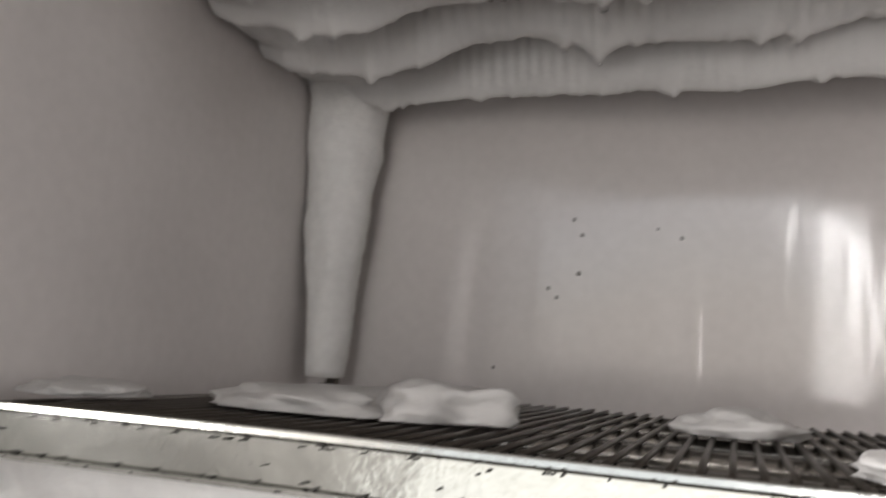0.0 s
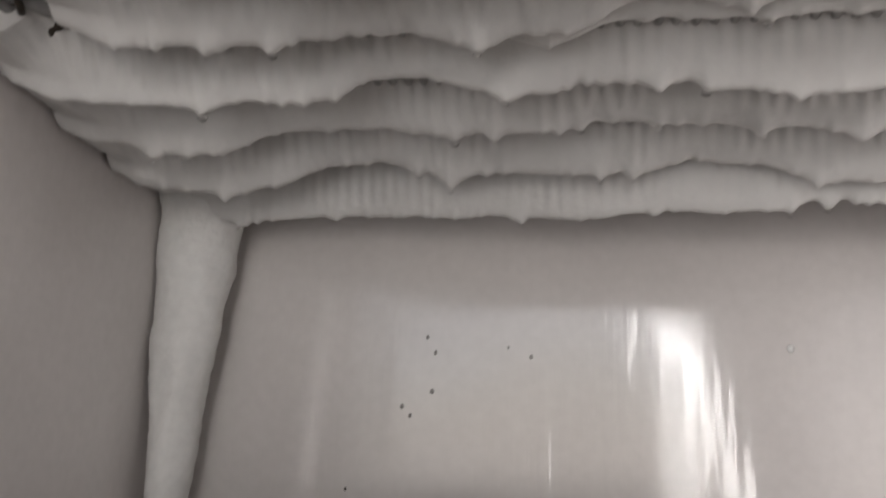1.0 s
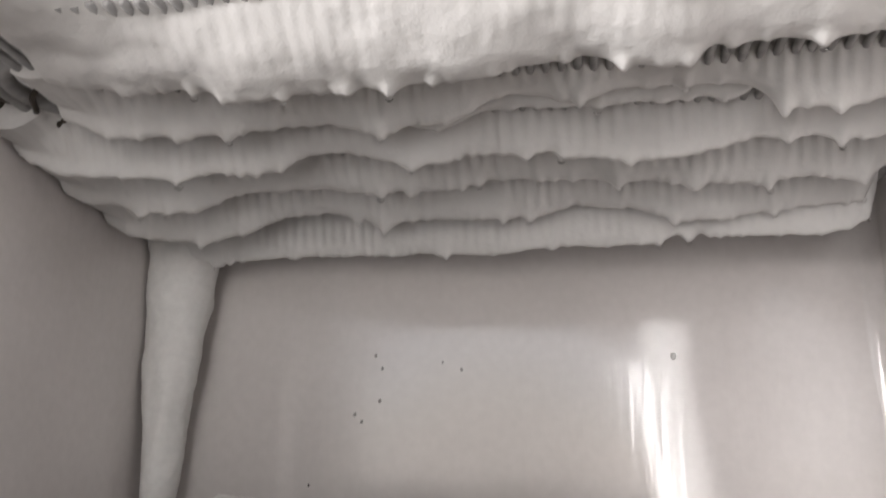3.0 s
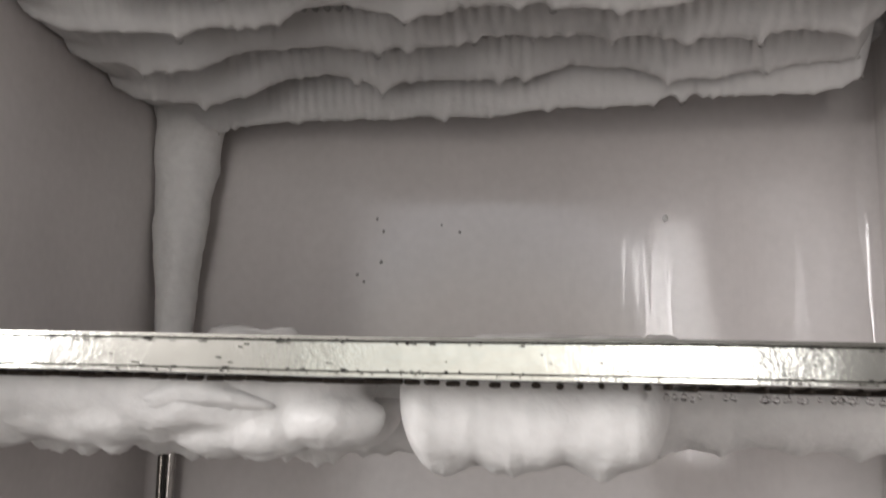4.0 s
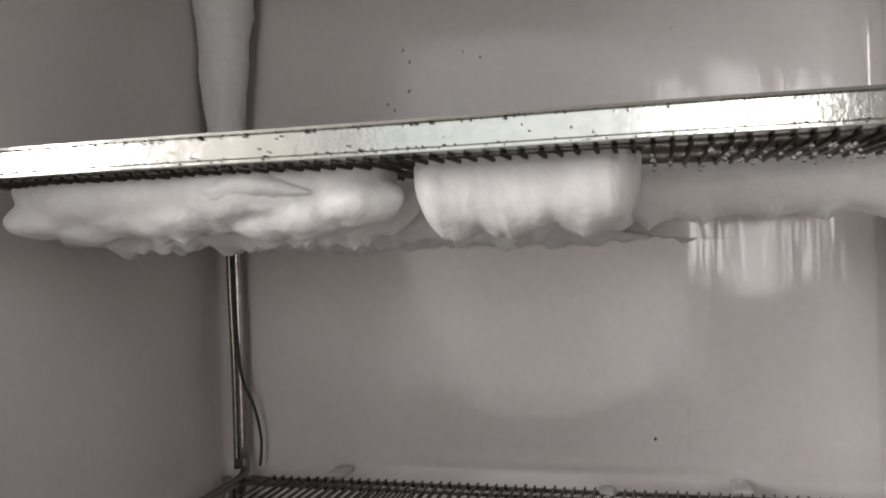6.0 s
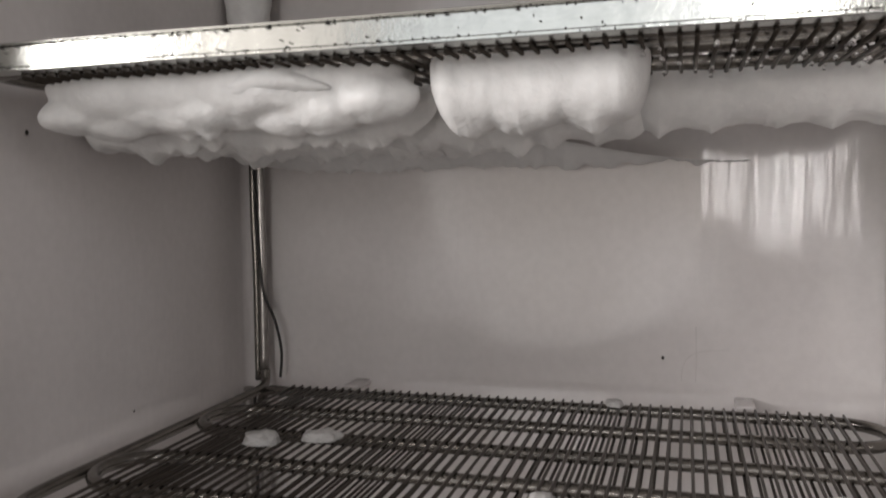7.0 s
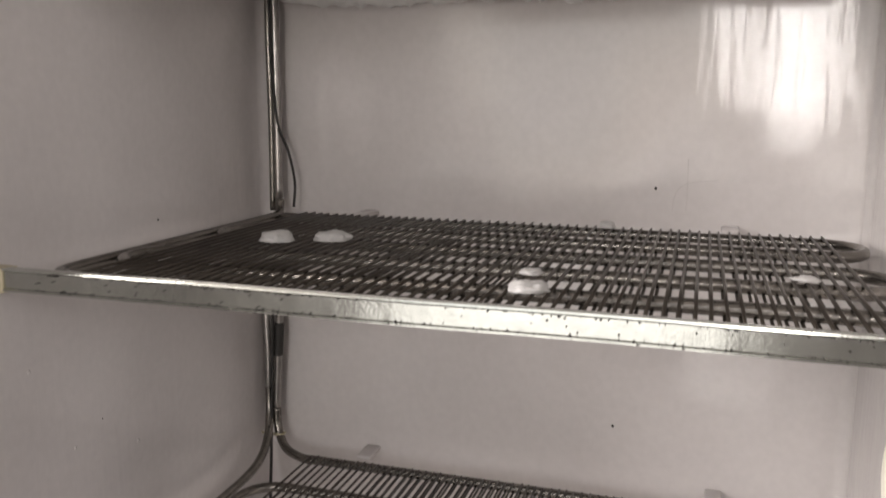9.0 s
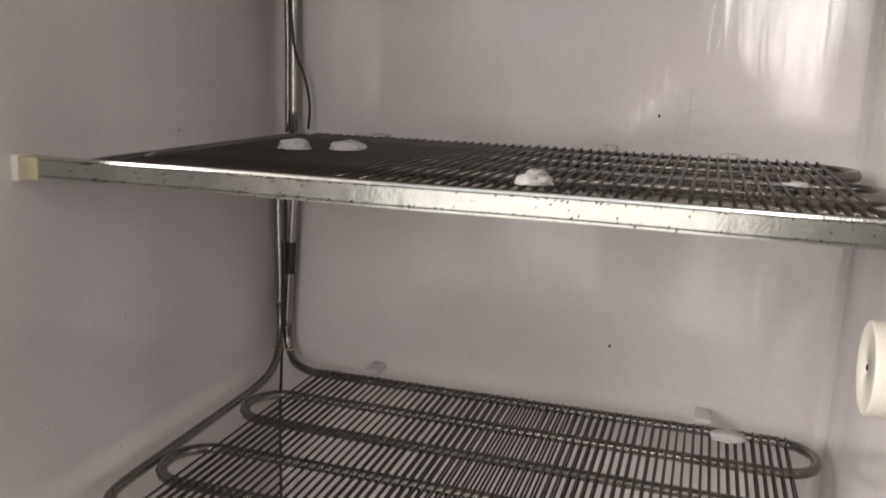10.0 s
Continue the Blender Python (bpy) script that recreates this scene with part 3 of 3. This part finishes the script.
bm = ridge(0.028, 0.407, 0.298, 1.3045, 1.268, (0.1, 0.14, 0.18, 0.22, 0.25, 0.28, 0.31, 0.34, 0.37), 0.004, 0.015, 0.0, 51.0, blunt=0.03, power=0.6)
for v in bm.verts:
    k = smooth01((v.co.x - 0.16) / 0.24)
    v.co.z = max(min(v.co.z, 1.3045 - 0.034 * k), 1.258)
frost_part("ice_sliver", bm, under, label="thin sliver of ice along the back wall")
bm = bmesh.new()
beads = random.Random(12)
for k in range(60):
    x = 0.070 + PITCH * beads.randint(38, 55)
    ball = drop_mesh(beads.uniform(0.0007, 0.0013), 1.2)
    me = bpy.data.meshes.new("bead")
    bmesh.ops.translate(ball, vec=(x, beads.uniform(0.014, 0.10), 1.3042 - beads.uniform(0, 0.0008)), verts=ball.verts[:])
    ball.to_mesh(me)
    ball.free()
    bm.from_mesh(me)
    bpy.data.meshes.remove(me)
tagged(frost_part("water_bead", bm, under, WATER, "clear water beads hanging from the shelf wires"), kind="stuff")
bm = bmesh.new()
bmesh.ops.create_icosphere(bm, subdivisions=4, radius=1)
for v in bm.verts:
    n = 1 + 0.24 * fbm(v.co.x + 3, 0, v.co.z, 1.8) + 0.06 * fbm(v.co.x, 0, v.co.z + 2, 5)
    v.co = Vector((0.189 + v.co.x * 0.025 * n, 0.0300 + v.co.y * 0.0105, 1.3025 + v.co.z * 0.0078 * n - 0.004 * v.co.x ** 2))
frost_part("ice_flake", bm, under, COLUMN, "rounded wet flake of ice")


def lobe(at, size, seed, tail=0.5):
    """A rounded lump of ice drawn out downwards into a drip."""
    bm = bmesh.new()
    bmesh.ops.create_icosphere(bm, subdivisions=4, radius=1)
    for v in bm.verts:
        c = v.co
        n = 1 + 0.10 * fbm(c.x + seed, c.y, c.z, 1.3) + 0.02 * fbm(c.x, c.y + seed, c.z, 5)
        low = max(0.0, -c.z)
        off = math.hypot(c.x - 0.15 * math.sin(seed * 5), c.y)
        z = c.z * n - tail * low * math.exp(-(off / 0.22) ** 2)
        v.co = Vector((at[0] + c.x * size[0] * n, at[1] + c.y * size[1] * n, at[2] + z * size[2]))
    return bm


def melted(bm, more, label=""):
    """Joins lumps of ice into one mass with soft hollows between them."""
    for extra in more:
        me = bpy.data.meshes.new("lump")
        extra.to_mesh(me)
        extra.free()
        bm.from_mesh(me)
        bpy.data.meshes.remove(me)
    ob = frost_part("ice_ridge", bm, under, COLUMN, label)
    grid = ob.modifiers.new("merge", "REMESH")
    grid.mode, grid.voxel_size, grid.use_smooth_shade = "VOXEL", 0.0008, True
    soft = ob.modifiers.new("soften", "SMOOTH")
    soft.factor, soft.iterations = 0.5, 60


lobes = random.Random(31)
lumps = []
for x in (0.080, 0.098, 0.116, 0.133, 0.152, 0.170, 0.188, 0.207, 0.222, 0.234):
    at = (x + lobes.uniform(-0.004, 0.004), lobes.uniform(0.041, 0.050), lobes.uniform(1.288, 1.297))
    lumps.append(lobe(at, (lobes.uniform(0.016, 0.025), 0.015, lobes.uniform(0.009, 0.0125)), x * 90, lobes.uniform(0.1, 0.4)))
melted(ridge(0.056, 0.245, 0.052, 1.3078, 1.281, (0.088, 0.105, 0.125, 0.152, 0.17, 0.20, 0.232), 0.003, 0.028, 0.0, 21.0, blunt=0.045, power=0.6, thin=0.3, rough=0.0035, drip=0.0010), lumps, "thick lump of white ice")


def ice_chunk(at, size, label, seed, turn=0, blocky=0.0):
    """A loose melting lump, flat below."""
    bm = bmesh.new()
    bmesh.ops.create_icosphere(bm, subdivisions=4, radius=1)
    for v in bm.verts:
        n = 1 + 0.30 * fbm(v.co.x + seed, v.co.y, v.co.z, 1.5) + 0.09 * fbm(v.co.x + seed, v.co.y, v.co.z, 4)
        v.co *= n * (1 + blocky * (1 / max(abs(v.co.x), abs(v.co.y), abs(v.co.z)) - 1))
        v.co.z = max(v.co.z, -0.25)
        v.co.x, v.co.y, v.co.z = v.co.x * size[0], v.co.y * size[1], (v.co.z + 0.25) * size[2]
    ob = link("ice_chunk", bm, ICE)
    ob.matrix_world = pose(*at, 0, 0, turn)
    return tagged(ob, label, "ice", "loose ice on the cooling shelves")


ZA, ZB, ZC = 1.3115 + 0.0064, 1.0975 + 0.0064, 0.8845 + 0.0064
for k, (x, y, sx, sy, sz, turn) in enumerate(((0.172, 0.106, 0.021, 0.018, 0.0095, 25), (0.124, 0.098, 0.034, 0.018, 0.0060, -10), (0.105, 0.175, 0.040, 0.026, 0.0045, 20), (0.052, 0.080, 0.020, 0.022, 0.004, 50), (0.140, 0.120, 0.030, 0.020, 0.004, 10),
                                              (0.318, 0.052, 0.034, 0.026, 0.0060, 30), (0.262, 0.155, 0.022, 0.016, 0.007, 0), (0.355, 0.150, 0.016, 0.018, 0.009, 10), (0.410, 0.120, 0.032, 0.026, 0.004, 0))):
    ice_chunk((x, y, ZA), (sx, sy, sz), "flat melting piece of white ice on the wire shelf", 3.1 * k + 1, turn=turn, blocky=0.6 if k == 0 else 0.0)
for k, (x, y, sx, sy, sz, turn) in enumerate(((0.121, 0.133, 0.012, 0.010, 0.009, 0), (0.155, 0.146, 0.011, 0.008, 0.009, 20), (0.299, 0.079, 0.006, 0.005, 0.004, 0), (0.306, 0.037, 0.0095, 0.007, 0.0068, 15),
                                              (0.436, 0.107, 0.007, 0.005, 0.003, 0), (0.318, 0.268, 0.006, 0.006, 0.006, 0))):
    sz *= 0.6
    ice_chunk((x, y, ZB), (sx, sy, sz), "small melting lump of white ice on the wire shelf", 4.7 * k + 2, turn=turn)
ice_chunk((0.424, 0.256, ZC), (0.013, 0.009, 0.005), "small melting lump of white ice on the wire shelf", 9.3)


# ---- pipes in the corner ----
def pipe(name, pts, r, mat, label, category="pipe", n=8):
    return tagged(link(name, sweep(bmesh.new(), curve3(pts, n), r, 12), mat), label, category)


pipe("pipe", [(0.0335, 0.301, 1.110), (0.0335, 0.3015, 1.18), (0.0335, 0.3015, 1.26), (0.0335, 0.301, 1.318)], 0.0036, PIPE, "bright refrigerant pipe standing upright in the corner")
pipe("pipe", [(0.0265, 0.3035, 1.100), (0.027, 0.3035, 1.18), (0.026, 0.3035, 1.25), (0.027, 0.303, 1.318)], 0.0030, STEEL, "dark refrigerant pipe standing upright in the corner")
pipe("cable", [(0.030, 0.2965, 1.30), (0.0325, 0.2965, 1.22), (0.036, 0.2975, 1.175), (0.0445, 0.300, 1.15), (0.049, 0.301, 1.125), (0.0485, 0.299, 1.104)], 0.0012, BLACK, "thin dark sensor cable bowing away from the pipes", "cable")
pipe("pipe", [(0.0185, 0.3005, 1.094), (0.018, 0.301, 1.02), (0.0190, 0.301, 0.97), (0.0190, 0.3005, 0.939)], 0.0042, PIPE, "bright refrigerant pipe running down to the low shelf")
pipe("pipe", [(0.0345, 0.299, 1.094), (0.0335, 0.300, 1.04), (0.029, 0.301, 0.97), (0.0262, 0.3005, 0.919)], 0.0037, PIPE, "bright refrigerant pipe slanting down to the low shelf")
pipe("cable", [(0.0265, 0.296, 1.09), (0.027, 0.2955, 1.0), (0.024, 0.2955, 0.93), (0.0255, 0.289, 0.88), (0.034, 0.27, 0.83), (0.036, 0.268, 0.70)], 0.0014, BLACK, "thin dark sensor cable between the pipes", "cable")
pipe("pipe_sleeve", [(0.0312, 0.3000, 1.000), (0.0300, 0.3002, 0.985), (0.0290, 0.3004, 0.970)], 0.0043, BLACK, "black sleeve round the pipe joint", "sleeve")
pipe("cable_tie", [(0.0135, 0.2955, 0.897), (0.022, 0.2935, 0.8975), (0.0325, 0.2955, 0.897), (0.0335, 0.301, 0.897)], 0.0011, BRASS, "yellowish tie round the two pipes", "tie")


# ---- knob ----
knob = thing("thermostat_knob", (0.500, 0.033, 1.030), "cream round thermostat knob on the freezer side wall", "knob")


def disc(bm, x0, x1, r0, r1, cy, cz, bev=0.0015, n=40):
    """A round body along x from the wall outwards, with a rounded rim."""
    prof = [(x0, r0), (x1 + bev, r1), (x1 + bev * 0.3, r1 - bev * 0.3), (x1, r1 - bev), (x1 + 0.0006, r1 - bev * 1.8), (x1 + 0.0006, 0.0028), (x1 + 0.004, 0.0026)]
    rings = [[bm.verts.new((x, cy + r * math.cos(2 * math.pi * k / n), cz + r * math.sin(2 * math.pi * k / n))) for k in range(n)] for x, r in prof]
    for a, b in zip(rings, rings[1:]):
        for k in range(n):
            bm.faces.new((a[k], a[(k + 1) % n], b[(k + 1) % n], b[k]))
    bm.faces.new(rings[-1])
    bm.faces.new(rings[0][::-1])
    return bm


frost_part("dial", disc(bmesh.new(), 0.500, 0.468, 0.0235, 0.0225, 0.033, 1.030), knob, CREAM, "cream plastic dial")
# Dark ball fills the dial's hole, standing in for the shade inside it.
bm = bmesh.new()
bmesh.ops.create_uvsphere(bm, u_segments=10, v_segments=8, radius=0.0024, matrix=Matrix.Translation((0.4705, 0.033, 1.030)))
frost_part("hole_shade", bm, knob, DIRT_AND_HOLE, "dark ball standing in for the shade in the dial's hole")


# ---- marks on the walls ----
def speck(at, size, axis, label="tiny dark speck stuck to the freezer wall", mat=DIRT_AND_HOLE):
    bm = bmesh.new()
    bmesh.ops.create_icosphere(bm, subdivisions=2, radius=1)
    for v in bm.verts:
        v.co *= 1 + 0.3 * noise.noise(v.co * 1.7 + Vector(at) * 50)
        v.co = Vector((v.co.x * (0.3 if axis == "x" else 0.8), v.co.y * (0.3 if axis == "y" else 0.8), v.co.z)) * size
    ob = link("dirt_speck", bm, mat)
    ob.location = at
    return tagged(ob, label, "dirt", "specks on the walls")


for x, z, s in ((0.349, 1.129, 0.0013), (0.324, 0.933, 0.0014), (0.171, 1.421, 0.0010), (0.176, 1.412, 0.0010), (0.175, 1.390, 0.0012), (0.231, 1.411, 0.0010), (0.128, 1.334, 0.0010), (0.158, 1.381, 0.0011), (0.163, 1.376, 0.0010), (0.218, 1.416, 0.0008)):
    if z > 1.36:
        speck((x, wall_y(x, z) - 0.0001, z), s * 1.3, "y", "faint grey smudge on the freezer wall", SMUDGE)
    else:
        speck((x, wall_y(x, z) - 0.0002, z), s, "y")
for y, z, s in ((0.031, 1.035, 0.0016), (0.125, 0.956, 0.0018), (0.064, 0.975, 0.0014), (-0.006, 1.000, 0.0016), (0.078, 0.891, 0.0020), (0.012, 0.932, 0.0015), (0.046, 0.905, 0.0013)):
    speck((LEFT, y, z), s, "x", "small hardened run of enamel on the freezer wall", LINER)
speck((0.370, wall_y(0.370, 1.419), 1.419), 0.0024, "y", "small pale chip of ice on the freezer wall", COLUMN)
speck((0.3375, 0.0285, 1.3010), 0.0011, "y", "tiny dark fleck frozen into the ice", DIRT_AND_HOLE)
for y, z, s in ((0.076, 1.288, 0.0016), (0.160, 1.109, 0.0010), (0.09, 0.985, 0.0007)):
    speck((LEFT + 0.0002, y, z), s, "x")
for line in (((0.362, 1.112), (0.363, 1.122), (0.367, 1.130), (0.376, 1.1345), (0.390, 1.1360), (0.394, 1.1364)), ((0.372, 1.112), (0.3725, 1.125), (0.372, 1.152))):
    pipe("scratch", [(x, wall_y(x, z), z) for x, z in line], 0.0002, SCRATCH, "faint scratch in the back wall", "scratch")

# ---- the room round the freezer ----
slab("room_floor", (-1.6, -2.6, -0.1), (2.4, 0.9, 0.0), FLOORING, "dull brown floor of the room", "floor")
slab("room_ceiling", (-1.6, -2.6, 2.5), (2.4, 0.9, 2.6), PLASTER, "plain pale room ceiling", "ceiling")
# Unseen wall: dark to hold back bounce, opened only for the added fill lamp.
bm = bmesh.new()
wy, wz, ww, wh = EAST_FILL[1], EAST_FILL[2], 0.60, 0.45
for lo, hi in (((2.4, -2.7, 0), (2.5, wy - ww, 2.5)), ((2.4, wy + ww, 0), (2.5, 1.0, 2.5)), ((2.4, wy - ww, 0), (2.5, wy + ww, wz - wh)), ((2.4, wy - ww, wz + wh), (2.5, wy + ww, 2.5))):
    box(bm, lo, hi)
tagged(link("room_wall_east", bm, DARKWALL, False), "plain dark grey unseen room wall opened for the added fill lamp", "wall", kind="structure")
slab("room_wall_north", (-1.6, 0.9, 0), (2.4, 1.0, 2.5), PLASTER, "plain pale room wall", "wall")
bm = bmesh.new()
for lo, hi in (((-1.6, -2.7, 0), (-0.85, -2.6, 2.5)), ((0.715, -2.7, 0), (2.4, -2.6, 2.5)), ((-0.85, -2.7, 0), (0.715, -2.6, 0.17)),
               ((0.45, -2.7, 0.17), (0.715, -2.6, 0.92)), ((-0.85, -2.7, 2.13), (0.715, -2.6, 2.5))):
    box(bm, lo, hi)
tagged(link("room_wall_south", bm, PLASTER, False), "plain pale room wall with a tall bright window", "wall", kind="structure")
bm = bmesh.new()
wy, wz, ww, wh = WEST[1], WEST[2], 0.80, 0.50
for lo, hi in (((-1.7, -2.7, 0), (-1.6, wy - ww, 2.5)), ((-1.7, wy + ww, 0), (-1.6, 1.0, 2.5)), ((-1.7, wy - ww, 0), (-1.6, wy + ww, wz - wh)), ((-1.7, wy - ww, wz + wh), (-1.6, wy + ww, 2.5))):
    box(bm, lo, hi)
tagged(link("room_wall_west", bm, PLASTER, False), "plain pale room wall with a wide window", "wall", kind="structure")
plinth = slab("freezer_base", (LEFT - WALL, FRONT, 0.0), (RIGHT + WALL, BACK + WALL, BOTTOM - WALL), BODY, "white enamelled freezer base", "freezer", 0.004)
